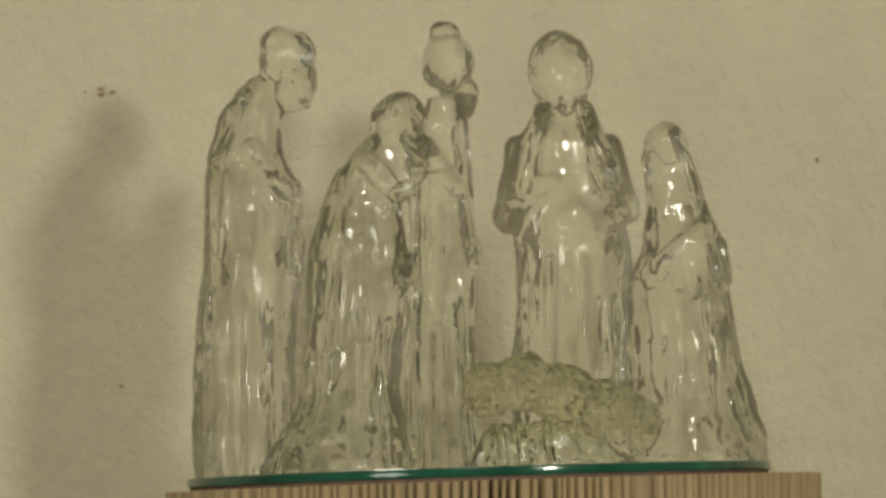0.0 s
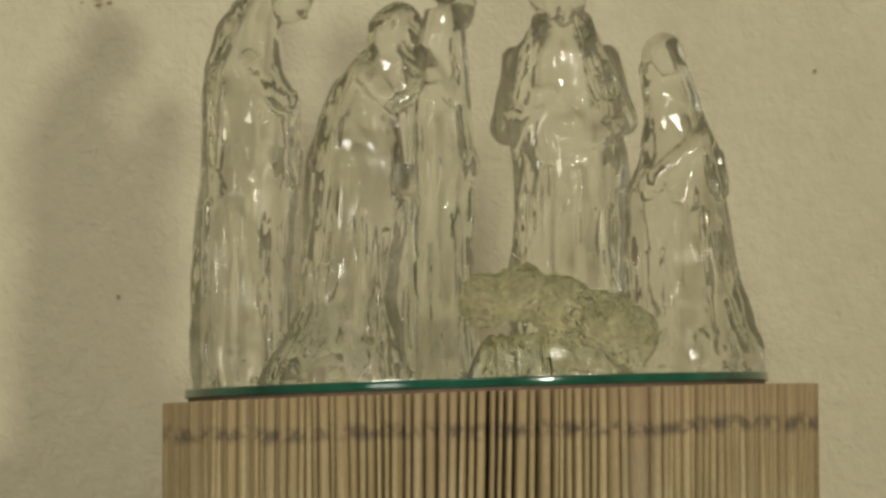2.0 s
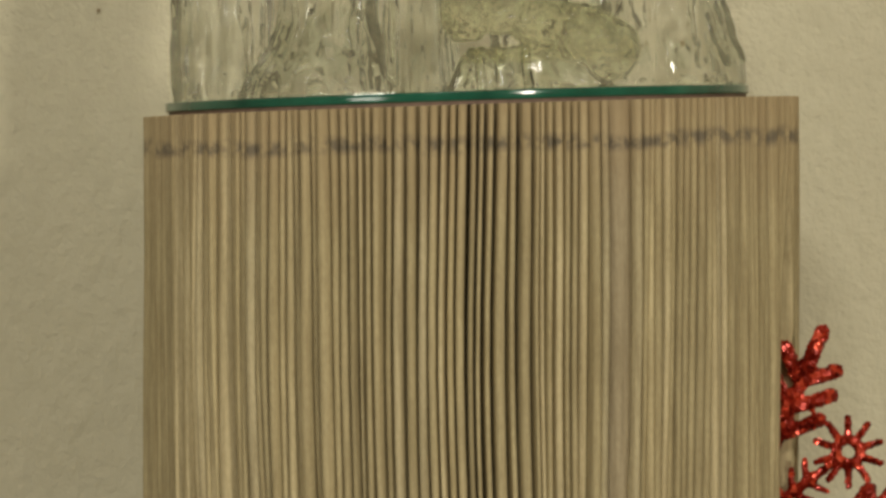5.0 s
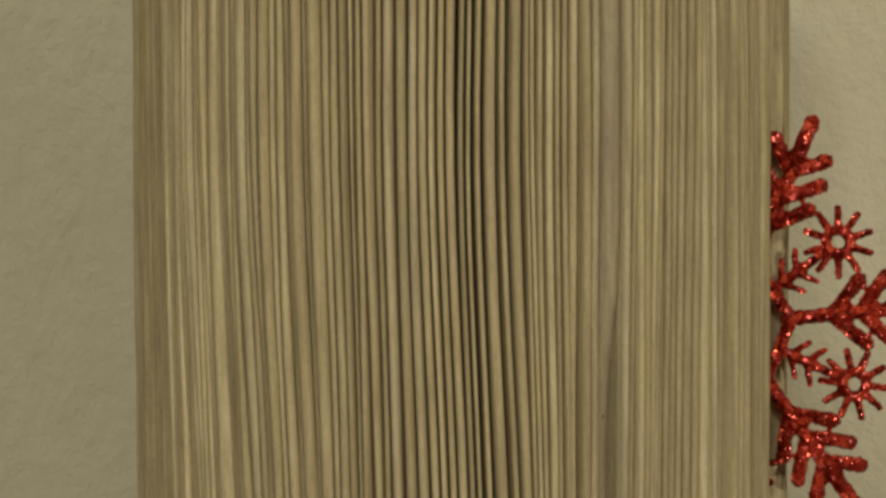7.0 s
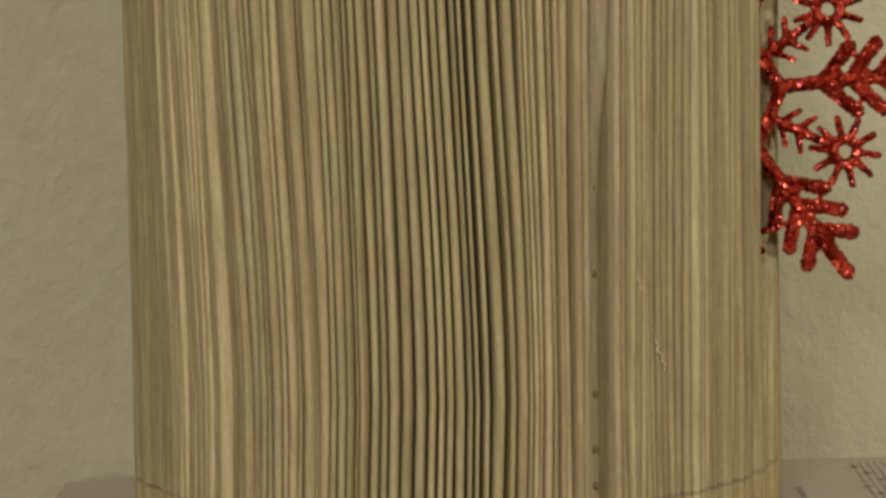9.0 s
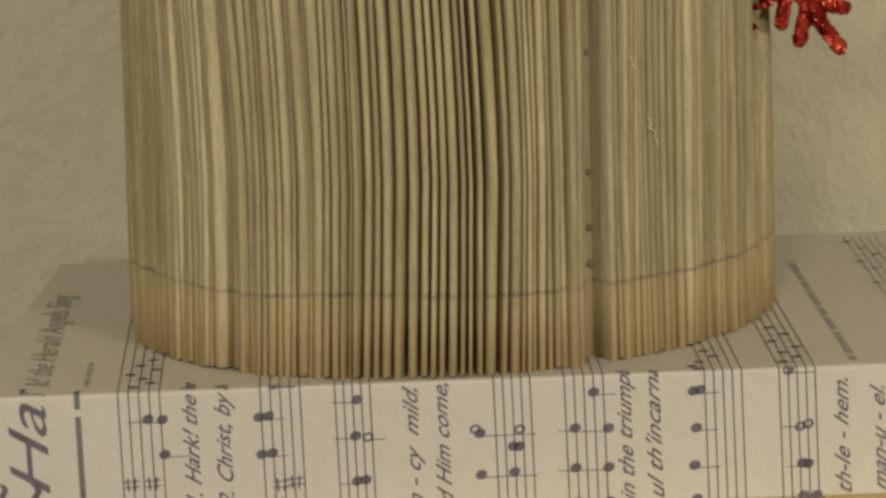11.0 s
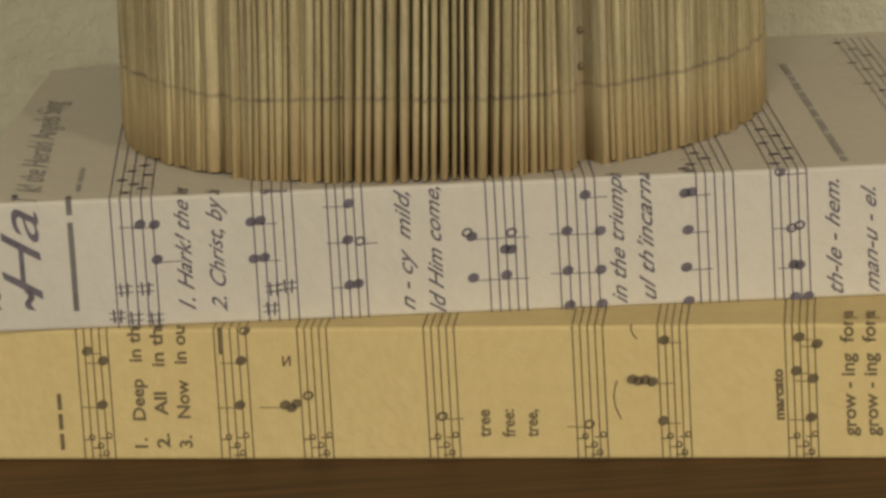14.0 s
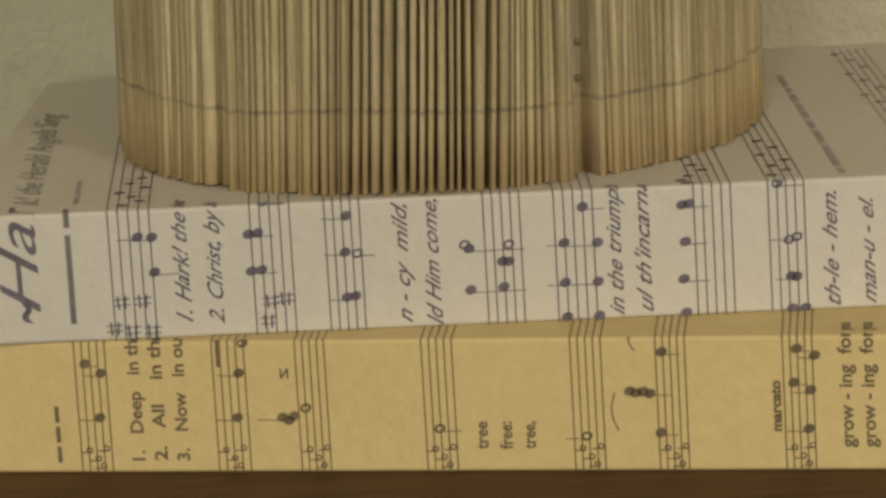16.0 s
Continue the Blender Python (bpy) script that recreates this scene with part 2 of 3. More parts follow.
# ---- the room ----
SHELF_Z, WALL_Y = -0.0043, 0.108
structure("wall_north", (-2.5, WALL_Y, -1.0), (2.5, WALL_Y + 0.12, 1.6), WALL, "cream painted plaster wall with fine orange-peel texture")
structure("wall_south", (-2.5, -3.42, -1.0), (2.5, -3.3, 1.6), ROOM, "plain cream wall behind the camera")
structure("wall_east", (2.5, -3.42, -1.0), (2.62, WALL_Y + 0.12, 1.6), ROOM, "plain cream side wall")
structure("wall_west", (-2.62, -3.42, -1.0), (-2.5, WALL_Y + 0.12, 1.6), ROOM, "plain cream side wall")
structure("ceiling", (-2.62, -3.42, 1.6), (2.62, WALL_Y + 0.12, 1.7), ROOM, "plain cream ceiling")
structure("floor", (-2.62, -3.42, -1.1), (2.62, WALL_Y + 0.12, -1.0), FLOOR, "plain brown floor")

shelf = tagged(new("shelf"), "dark brown wooden shelf fixed to the wall", "shelf")
shelf.location = (0, 0, SHELF_Z)
part("board", box(bmesh.new(), (-0.7, -0.175, -0.028), (0.7, WALL_Y, 0.0), 0.002), WOOD, shelf)
for sx in (-0.5, 0.5):
    part("bracket", box(bmesh.new(), (sx - 0.012, -0.12, -0.11), (sx + 0.012, WALL_Y, -0.028), 0.003), WOOD, shelf)


def wall_mark(x, z, w, h, seed):
    rng = random.Random(seed)
    bm = bmesh.new()
    for i in range(7):
        cx, cz = x + rng.uniform(-w, w), z + rng.uniform(-h, h)
        r = rng.uniform(0.10, 0.35) * h + 0.0001
        ring = [bm.verts.new((cx + r * rng.uniform(1.0, 2.6) * math.cos(k), WALL_Y - 0.0003 - 0.0002 * i, cz + r * math.sin(k))) for k in np.arange(0, 6.2, 0.9)]
        face = bm.faces.new(ring)
        face.normal_update()
        if face.normal.y > 0:
            face.normal_flip()
    ob = new("wall_mark", finish("wall_mark", bm, STAIN))
    tagged(ob, "small brown scuff mark on the plaster wall", "wall mark", kind="structure")


wall_mark(-0.1053, 0.3795, 0.0050, 0.0010, 3)
wall_mark(-0.0994, 0.3001, 0.0004, 0.0005, 4)
wall_mark(0.0888, 0.3567, 0.0003, 0.0005, 5)


# ---- the two boxes wrapped in sheet music ----
def wrapped_box(label, centre, yaw, lo, hi, material, height):
    """lo, hi: along the front and into the depth; local y = 0 is the front face, z = 0 the base."""
    ob = tagged(new("wrapped_box"), label, "wrapped box", "boxes wrapped in sheet music")
    ob.matrix_basis = pose(*centre, 0, 0, yaw)
    bm = box(bmesh.new(), (lo[0], lo[1], 0), (hi[0], hi[1], height), 0.0009, 3)
    part("body", bm, material, ob, smooth=False)
    ob["h"] = height
    return ob


PROUD = 0.00018


def on_wrap(h, u, s):
    """A point on the wrapping: u along the front, s up the front and on over the top."""
    if s <= h:
        return Vector((u, -PROUD, s))
    return Vector((u - 0.09 * (s - h), s - h, h + PROUD))


def ink_strip(bm, h, pts, width):
    """A drawn line through (u, s) points, as a thin strip that follows the wrapping."""
    fine = []
    for (a, b), (c, d) in zip(pts, pts[1:]):
        for k in range(8):
            fine.append((a + (c - a) * k / 8, b + (d - b) * k / 8))
        if (b - h) * (d - h) < 0:
            fine.append((a + (c - a) * (h - b) / (d - b), h))
    fine.append(pts[-1])
    du, ds = pts[-1][0] - pts[0][0], pts[-1][1] - pts[0][1]
    n = Vector((-ds, du)).normalized() * width / 2
    fine.sort(key=lambda p: p[0] * du + p[1] * ds)
    rows = [(bm.verts.new(on_wrap(h, u + n[0], s + n[1])), bm.verts.new(on_wrap(h, u - n[0], s - n[1]))) for u, s in fine]
    for (a, b), (c, d) in zip(rows, rows[1:]):
        bm.faces.new((a, b, d, c))


def ink_blob(bm, h, u, s, ru, rs, turn=0.5, hollow=False):
    ring = []
    for k in range(12):
        a = k / 12 * math.tau
        x, y = ru * math.cos(a), rs * math.sin(a)
        x, y = x * math.cos(turn) - y * math.sin(turn), x * math.sin(turn) + y * math.cos(turn)
        ring.append((x, y))
    outer = [bm.verts.new(on_wrap(h, u + x, s + y)) for x, y in ring]
    if not hollow:
        bm.faces.new(outer)
        return
    inner = [bm.verts.new(on_wrap(h, u + x * 0.55, s + y * 0.55)) for x, y in ring]
    for k in range(12):
        bm.faces.new((outer[k], outer[(k + 1) % 12], inner[(k + 1) % 12], inner[k]))


def staff(ob, ink, left, right, bottom, top, marks, width=0.00029):
    """Five lines up the wrapping, and the marks on them. marks: (u, s, hollow, stem) in mm."""
    h = ob["h"]
    for k in range(5):
        bm = bmesh.new()
        u = left + (right - left) * k / 4
        ink_strip(bm, h, [(u, bottom), (u, top)], width)
        part("staff_line", bm, ink, ob)
    if marks:
        for u, s, hollow, stem in marks:
            bm = bmesh.new()
            ink_blob(bm, h, u / 1000, s / 1000, 0.00138, 0.00110, 0.4, hollow)
            if stem:
                ink_strip(bm, h, [(u / 1000, s / 1000 - 0.0007), ((u + stem) / 1000, s / 1000 - 0.0006)], 0.00022)
            part("note", bm, ink, ob)


def lettering(ob, ink, words, u, s, length, height, shear=0.0, heavy=0.0):
    """Words that read up the wrapping from s, on a baseline at u; mm."""
    h = ob["h"]
    curve = bpy.data.curves.new("lettering", "FONT")
    curve.body, curve.size, curve.shear, curve.offset, curve.resolution_u = words, 1.0, shear, heavy, 3
    tmp = new("tmp_lettering", curve)
    dg = bpy.context.evaluated_depsgraph_get()
    me = bpy.data.meshes.new_from_object(tmp.evaluated_get(dg))
    bpy.data.objects.remove(tmp)
    bpy.data.curves.remove(curve)
    xs = [v.co.x for v in me.vertices]
    k = length / (max(xs) - min(xs))
    x0 = min(xs)
    for v in me.vertices:
        # a written line wanders a little about its baseline
        at = s + (v.co.x - x0) * k
        way = noise.noise(Vector((at * 0.22, u, 0.5))) if shear else 0.0
        v.co = on_wrap(h, (u + 0.35 * way - v.co.y * height * (1 + 0.14 * way) / 0.72) / 1000, at / 1000)
    me.materials.append(ink)
    me.name = "lettering"
    part_ob = new("lettering", me)
    part_ob.parent = ob
    return tagged(part_ob, "printed words of a carol")


def bars(ob, ink, u, s, length, height, words, label="illegible line of writing"):
    """Writing that is not spelled out: plain bars, one a word."""
    h = ob["h"]
    at = s
    total = sum(words) + 0.25 * (len(words) - 1)
    for w in words:
        n = w * length / total
        bm = bmesh.new()
        ink_strip(bm, h, [((u - height / 2) / 1000, at / 1000), ((u - height / 2) / 1000, (at + n) / 1000)], height * 0.28 / 1000)
        at += n + 0.25 * length / total
        part("writing_bar", bm, ink, ob, label)


def sharps(ob, ink, places, size):
    h = ob["h"]
    for u, s in places:
        bm = bmesh.new()
        u, s = u / 1000, s / 1000
        for k in (-1, 1):
            ink_strip(bm, h, [(u - size, s + k * size * 0.35), (u + size, s + k * size * 0.35 + size * 0.1)], 0.00025)
            ink_strip(bm, h, [(u + k * size * 0.35, s - size * 0.8), (u + k * size * 0.45, s + size * 0.8)], 0.00045)
        part("key_sign", bm, ink, ob, "inked key sign")


H_UP, H_LOW = 0.0309, 0.0317
upper = wrapped_box("box wrapped in off-white handwritten sheet music, under the folded book", (-0.0012, -0.0740, 0.0274), -3.2,
                    (-0.120, 0.0), (0.135, 0.1680), WRAP_WHITE, H_UP)
lower = wrapped_box("box wrapped in yellowed printed sheet music, on the wooden shelf", (-0.0012, -0.0867, SHELF_Z), -11.0,
                    (-0.128, 0.0), (0.150, 0.150), WRAP_YELLOW, H_LOW)

BACK = H_UP + 0.160
staff(upper, INK_VIOLET, -0.0823, -0.0726, 0, BACK, [(-75.6, 24.5, 0, -5), (-72.3, 24.3, 0, -5), (-72.2, 16.0, 0, 6), (-79, 36, 0, 4), (-75, 40, 0, 4), (-77, 45, 0, 5), (-80, 50, 0, 5), (-74, 55, 0, -5), (-78, 60, 0, 5), (-75, 66, 0, -5)])
staff(upper, INK_VIOLET, -0.0492, -0.0400, 0, BACK, [(-49.8, 24.0, 0, 6), (-47.6, 24.2, 0, 0), (-49.6, 15.2, 0, 6), (-47.2, 15.4, 0, 0), (-46, 31.5, 0, 5)])
staff(upper, INK_VIOLET, -0.0319, -0.0238, 0, BACK, [(-26.9, 27.3, 0, -6), (-27.6, 18.7, 0, -5), (-24.8, 18.3, 1, 4), (-27.8, 8.0, 0, -4), (-25.8, 8.2, 0, 0)])
staff(upper, INK_VIOLET, 0.0048, 0.0132, 0, BACK, [(1.1, 18.2, 0, 13), (0.1, 19.2, 1, 0), (1.0, 8.4, 0, 13), (10.3, 18.8, 1, 0), (10.1, 14.8, 0, 0), (8.7, 14.9, 0, 0), (8.7, 8.8, 0, 0)])
staff(upper, INK_VIOLET, 0.0211, 0.0300, 0, BACK, [(23.1, 18.6, 0, -4), (22.9, 9.2, 0, -4), (30.8, 18.3, 0, -7), (30.5, 9.1, 0, -7), (27.7, 26.9, 0, 5), (23.0, 1.0, 0, 0), (30.4, 1.0, 0, 0)])
staff(upper, INK_VIOLET, 0.0533, 0.0618, 0, BACK, [(50.6, 26.3, 0, 6), (52.2, 26.5, 0, 0), (51.0, 17.6, 0, 5), (50.3, 8.8, 0, 6), (50.5, 0.8, 0, 0), (52, 32.5, 0, 5), (51, 35.5, 0, 5), (53, 40, 0, 5), (57, 46, 0, -6), (55, 52, 0, 5)])
staff(upper, INK_VIOLET, 0.0704, 0.0786, 0, BACK, [(72.6, 30.3, 0, 6), (76.6, 17.6, 1, -6), (74.8, 17.0, 1, 0), (76.3, 8.2, 0, -5), (75.0, 8.4, 0, 0), (75, 0.7, 0, 0), (78, 0.7, 0, 0), (72, 37, 0, 6), (76, 42, 0, -5), (73, 47, 0, 6), (77, 53, 0, -5), (72, 60, 0, 6), (76, 68, 0, -5), (73, 76, 0, 5)])
staff(upper, INK_FAINT, 0.1060, 0.1142, 0.060, BACK, [(106 + i % 3 * 2.6, 184 - i * 9.5, 0, -4) for i in range(9)])
sharps(upper, INK_VIOLET, [(-80.4, 9.0), (-75.4, 9.1), (-82.4, 2.8), (-78.3, 2.2), (-73.6, 2.0), (-45.5, 7.8), (-42.1, 8.3), (-46.4, 3.1)], 0.0020)
lettering(upper, INK_VIOLET, "Har", -99.4, 7.6, 31.5, 9.6, 0.40)
lettering(upper, INK_FAINT, "k! the Herald Angels Sing", -98.8, 40.5, 113.0, 6.6, 0.5)
lettering(upper, INK_VIOLET, "~", -99.4, 5.0, 5.0, 9.0, 0.3, 0.02)
lettering(upper, INK_VIOLET, "~", -107.5, 5.5, 5.0, 8.0, 0.3, 0.02)
bars(upper, INK_GREY, -89.6, 4.5, 30.0, 4.6, (3, 1), "illegible handwritten line")
bars(upper, INK_FAINT, -88.0, 40.0, 26.0, 4.0, (1, 2), "illegible handwritten line")
lettering(upper, INK_VIOLET, "1. Hark! the her", -64.2, 3.6, 36.0, 3.7, 0.58, 0.006)
lettering(upper, INK_VIOLET, "2. Christ, by hi", -56.6, 2.8, 33.0, 3.7, 0.58, 0.006)
lettering(upper, INK_VIOLET, "n - cy  mild,", -13.0, 1.2, 29.0, 3.6, 0.58, 0.006)
lettering(upper, INK_VIOLET, "ld Him come,", -6.0, 0.4, 30.0, 3.6, 0.58, 0.006)
lettering(upper, INK_VIOLET, "in the triumph", 36.2, 0.8, 33.0, 3.6, 0.58, 0.006)
lettering(upper, INK_VIOLET, "ul th'incarna", 42.8, 1.4, 31.5, 3.6, 0.58, 0.006)
lettering(upper, INK_VIOLET, "th-le - hem.", 85.9, 1.0, 27.0, 3.6, 0.58, 0.006)
lettering(upper, INK_VIOLET, "man-u - el.", 94.3, 1.0, 25.5, 3.6, 0.58, 0.006)
bars(upper, INK_FAINT, 91.0, 36.0, 122.0, 5.5, (0.5, 2.5, 1.6, 1, 2, 1, 0.6, 1.6), "illegible handwritten line")

TOP_LOW = H_LOW + 0.045
staff(lower, INK_BROWN, -0.0941, -0.0867, 0, TOP_LOW, [(-88.0, 24.2, 0, -4), (-89.0, 13.5, 0, -5), (-91.7, 26.5, 0, 3)])
staff(lower, INK_BROWN, -0.0610, -0.0534, 0, TOP_LOW, [(-54.9, 24.0, 0, -5), (-55.9, 13.3, 0, -5), (-53.6, 31.2, 0, 0)])
staff(lower, INK_BROWN, -0.0412, -0.0343, 0, TOP_LOW, [(-45.1, 13.3, 0, -6), (-43.6, 12.6, 0, 0), (-42.4, 13.6, 0, 0), (-39.5, 15.5, 1, 0)])
staff(lower, INK_BROWN, -0.0114, -0.0043, 0, TOP_LOW, [(-8.1, 10.4, 1, 5)])
staff(lower, INK_BROWN, 0.0232, 0.0302, 0, TOP_LOW, [(26.1, 8.4, 1, -5)])
staff(lower, INK_BROWN, 0.0428, 0.0495, 0, TOP_LOW, [(44.2, 28.2, 0, 4), (43.3, 9.2, 0, 4), (37.9, 18.6, 0, 8), (39.5, 18.9, 0, 0), (41.1, 18.4, 0, 0), (36.5, 19.0, 0, 0)])
staff(lower, INK_BROWN, 0.0718, 0.0785, 0, TOP_LOW, [(79.0, 27.1, 0, -4), (75.0, 28.7, 0, 3), (77.8, 19.0, 0, -4), (74.1, 20.8, 0, 3), (77.1, 9.9, 0, -5)])
for left in (-93.6, -60.6, -40.6, -10.9, 23.6, 43.2, 72.2):
    for du, up in ((1.4, 5.0), (3.4, 3.0), (5.6, 5.4), (4.6, 1.2)):
        bm = bmesh.new()
        u, up = (left + du) / 1000, up / 1000
        ink_strip(bm, H_LOW, [(u + 0.0007, up), (u - 0.0020, up)], 0.00030)
        ink_blob(bm, H_LOW, u + 0.0001, up + 0.0006, 0.0008, 0.00075, 0.0, True)
        part("flat_sign", bm, INK_BROWN, lower, "printed flat sign of the key")
bars(lower, INK_BROWN, -97.6, 2.6, 13.6, 3.6, (1, 1, 1), "illegible printed initials")
for words, u in (("1.   Deep   in the", -78.8), ("2.   All    in the", -73.4), ("3.   Now   in our", -68.0)):
    lettering(lower, INK_BROWN, words, u, 3.0, 31.5, 3.1, 0.0, 0.022)
for words, u in (("tree", 3.0), ("free:", 8.7), ("tree,", 14.1)):
    lettering(lower, INK_BROWN, words, u, 5.4, 6.6, 3.0, 0.0, 0.022)
lettering(lower, INK_BROWN, "marcato", 70.9, 9.3, 12.0, 2.3, 0.0, 0.045)
for u in (87.2, 92.2):
    lettering(lower, INK_BROWN, "grow - ing  for  you", u, 5.4, 37.0, 3.1, 0.0, 0.022)
bm = bmesh.new()
ink_strip(bm, H_LOW, [(-0.0597, 0.0255), (-0.0597, 0.0320)], 0.0008)
part("beam", bm, INK_BROWN, lower)
bm = bmesh.new()
ink_strip(bm, H_LOW, [(-0.0449, 0.0226), (-0.0433, 0.0250)], 0.0004)
ink_strip(bm, H_LOW, [(-0.0449, 0.0250), (-0.0449, 0.0226)], 0.0004)
ink_strip(bm, H_LOW, [(-0.0433, 0.0250), (-0.0433, 0.0226)], 0.0004)
part("rest_sign", bm, INK_BROWN, lower)
bm = bmesh.new()
for a, b, lift in (((0.0336, 0.0096), (0.0330, 0.0187), -0.0012), ((0.0380, 0.0285), (0.0369, 0.0320), -0.0006)):
    pts = [(a[0] + (b[0] - a[0]) * k / 6 + lift * math.sin(k / 6 * math.pi), a[1] + (b[1] - a[1]) * k / 6) for k in range(7)]
    for p, q in zip(pts, pts[1:]):
        ink_strip(bm, H_LOW, [p, q], 0.0003)
part("slur", bm, INK_BROWN, lower)

# ---- the folded book ----
BOOK = Vector((-0.0052, 0.0070, 0.0583))
BOOK_R, BOOK_H = 0.0793, 0.2128
book = tagged(new("folded_book"), "old book on end, yellowed pages folded into a fanned drum", "book")
book.location = BOOK


TUCK = (radians(66.5), radians(78.5))


def leaf(angle, radius, width, pitch, seed, grey=False):
    """One folded leaf: a thin wedge from the spine to a rounded fold, slightly bowed over its height. angle: from the front, to the right."""
    rng = random.Random(seed)
    verts, faces, levels = [], [], 15
    root = 0.47 * pitch / width
    outline = ((0.010, -0.12), (radius - 0.0080, -root), (radius - 0.55 * width, -0.5), (radius - 0.14 * width, -0.36), (radius, 0.0),
               (radius - 0.14 * width, 0.36), (radius - 0.55 * width, 0.5), (radius - 0.0080, root), (0.010, 0.12))
    ph, foot = rng.uniform(0, 6.28), rng.choice((0.0, 0.0, 0.0003, 0.0007))
    for i in range(levels):
        f = i / (levels - 1)
        bow = 0.030 * noise.noise(Vector((angle * 2.3, f * 1.3, 0.3))) + 0.0060 * noise.noise(Vector((angle * 23.0, f * 3.4, 7.7)))
        lean = max(0.0, min(1.0, (radians(24) - angle) / radians(16))) * max(0.0, min(1.0, (angle + radians(100)) / radians(30)))
        fall = max(0.0, min(1.0, (0.80 - f) / 0.60))
        a = angle + bow + 0.046 * lean * fall * fall * (3 - 2 * fall) * (1 - 0.4 * max(0.0, 0.22 - f) / 0.22)
        if TUCK[0] < angle < TUCK[1]:
            part_at = TUCK[0] + 0.006 if angle < (TUCK[0] + TUCK[1]) / 2 else TUCK[1] - 0.006
            part_at += (angle - part_at) * 0.12
            w = max(0.0, min(1.0, (f - 0.16) / 0.10)) * max(0.0, min(1.0, (0.90 - f) / 0.08))
            a += (part_at - a) * w * w * (3 - 2 * w)
        out = 0.0006 * math.sin(ph + f * 4.0) + 0.0008 * noise.noise(Vector((angle * 11.0, f * 2.0, 2.0)))
        if grey:
            rise = max(0.0, min(1.0, (f - 0.42) / 0.2))
            out += 0.0060 * rise * rise * (3 - 2 * rise)
        for r, w in outline:
            rr = r + (out if r > 0.02 else 0)
            x = rr * math.sin(a) + w * width * math.cos(a)
            y = -rr * math.cos(a) + w * width * math.sin(a)
            z = foot + f * (BOOK_H - foot + 0.0095 * x)
            verts.append((x + 0.023 * z, y, z))
    n = len(outline)
    for i in range(levels - 1):
        for k in range(n):
            faces.append((i * n + k, i * n + (k + 1) % n, (i + 1) * n + (k + 1) % n, (i + 1) * n + k))
    faces.append(tuple(range(n))[::-1])
    faces.append(tuple((levels - 1) * n + k for k in range(n)))
    me = bpy.data.meshes.new("page")
    me.from_pydata(verts, [], faces)
    for p in me.polygons:
        p.use_smooth = len(p.vertices) == 4
    me.materials.append(PAGE_GREY if grey else PAGE)
    ob = new("page", me)
    ob.parent = book
    return ob


rng = random.Random(11)
at, count = radians(-180), 0
GAP = (radians(23.9), radians(28.9))
while at < radians(179):
    deg = math.degrees(at)
    jitter, dip = 0.0005, 0.10
    if abs(deg) > 105:
        step, fill = rng.uniform(0.0034, 0.0050), 0.85
    elif deg < -49:
        # leaves pressed shut
        step, fill, jitter, dip = rng.uniform(0.0010, 0.0018), rng.uniform(0.96, 1.12), 0.0003, 0.08
    elif deg < -46:
        step, fill, jitter, dip = 0.0046, 0.86, 0.0001, 0.0
    elif deg < -24:
        step, fill = rng.choice((0.0015, 0.0019, 0.0023, 0.0030)), rng.uniform(0.62, 0.95)
    elif deg < 20:
        # leaves standing open
        step, fill, dip = rng.choice((0.0016, 0.0020, 0.0023, 0.0026, 0.0030)), rng.uniform(0.46, 0.76), 0.16
    elif deg < 30:
        step, fill = rng.uniform(0.0020, 0.0026), rng.uniform(0.7, 0.9)
    else:
        step, fill, jitter, dip = rng.uniform(0.0013, 0.0024), rng.uniform(0.88, 1.08), 0.0004, 0.12
    mid = at + step / 2 / BOOK_R
    if not GAP[0] < mid < GAP[1]:
        leaf(mid, BOOK_R - 0.0002 + rng.uniform(-jitter, jitter) - (rng.uniform(0.0008, 0.0018) if rng.random() < dip else 0.0), step * fill, step, count)
        count += 1
    at += step / BOOK_R
page = leaf(radians(26.6), BOOK_R - 0.0072, 0.0058, 0.0058, 900, True)
tagged(page, "greyish flat page in the gap between folds")
for z in (0.1510, 0.1307, 0.1026, 0.0896, 0.0810):
    bm = bmesh.new()
    zz = z - BOOK.z
    ball(bm, (math.sin(radians(26.6)) * (BOOK_R - 0.0070) + 0.023 * zz - 0.0004, -math.cos(radians(26.6)) * (BOOK_R - 0.0070), zz), (0.0010, 0.0006, 0.0010), u=8, v=6)
    part("ink_dot", bm, INK_BROWN, book)

# two pale scuffs where the surface of the folds is torn
for z, x in ((0.1300, 0.0378), (0.1110, 0.0425)):
    bm = bmesh.new()
    zz, rng, last = z - BOOK.z, random.Random(int(z * 1e4)), None
    for i in range(7):
        zi = zz + 0.0035 - 0.0012 * i
        xi = x - BOOK.x - 0.023 * zi + 0.0004 * i + rng.uniform(-0.0007, 0.0007)
        p = Vector((xi + 0.023 * zi, -math.sqrt((BOOK_R + 0.0002) ** 2 - xi * xi), zi))
        if last:
            rod(bm, last, p, 0.00017, 0.00017, 6)
        last = p
    part("torn_fibre", bm, SCUFF, book, "pale torn paper fibre")

# ---- the round mirror under the figures ----
DISC = pose(-0.0035, 0.004, 0.2711, 0, -0.55, 0)
mirror = tagged(new("round_mirror"), "round mirror plate with a green glass edge, lying on the book", "mirror")
mirror.matrix_basis = DISC


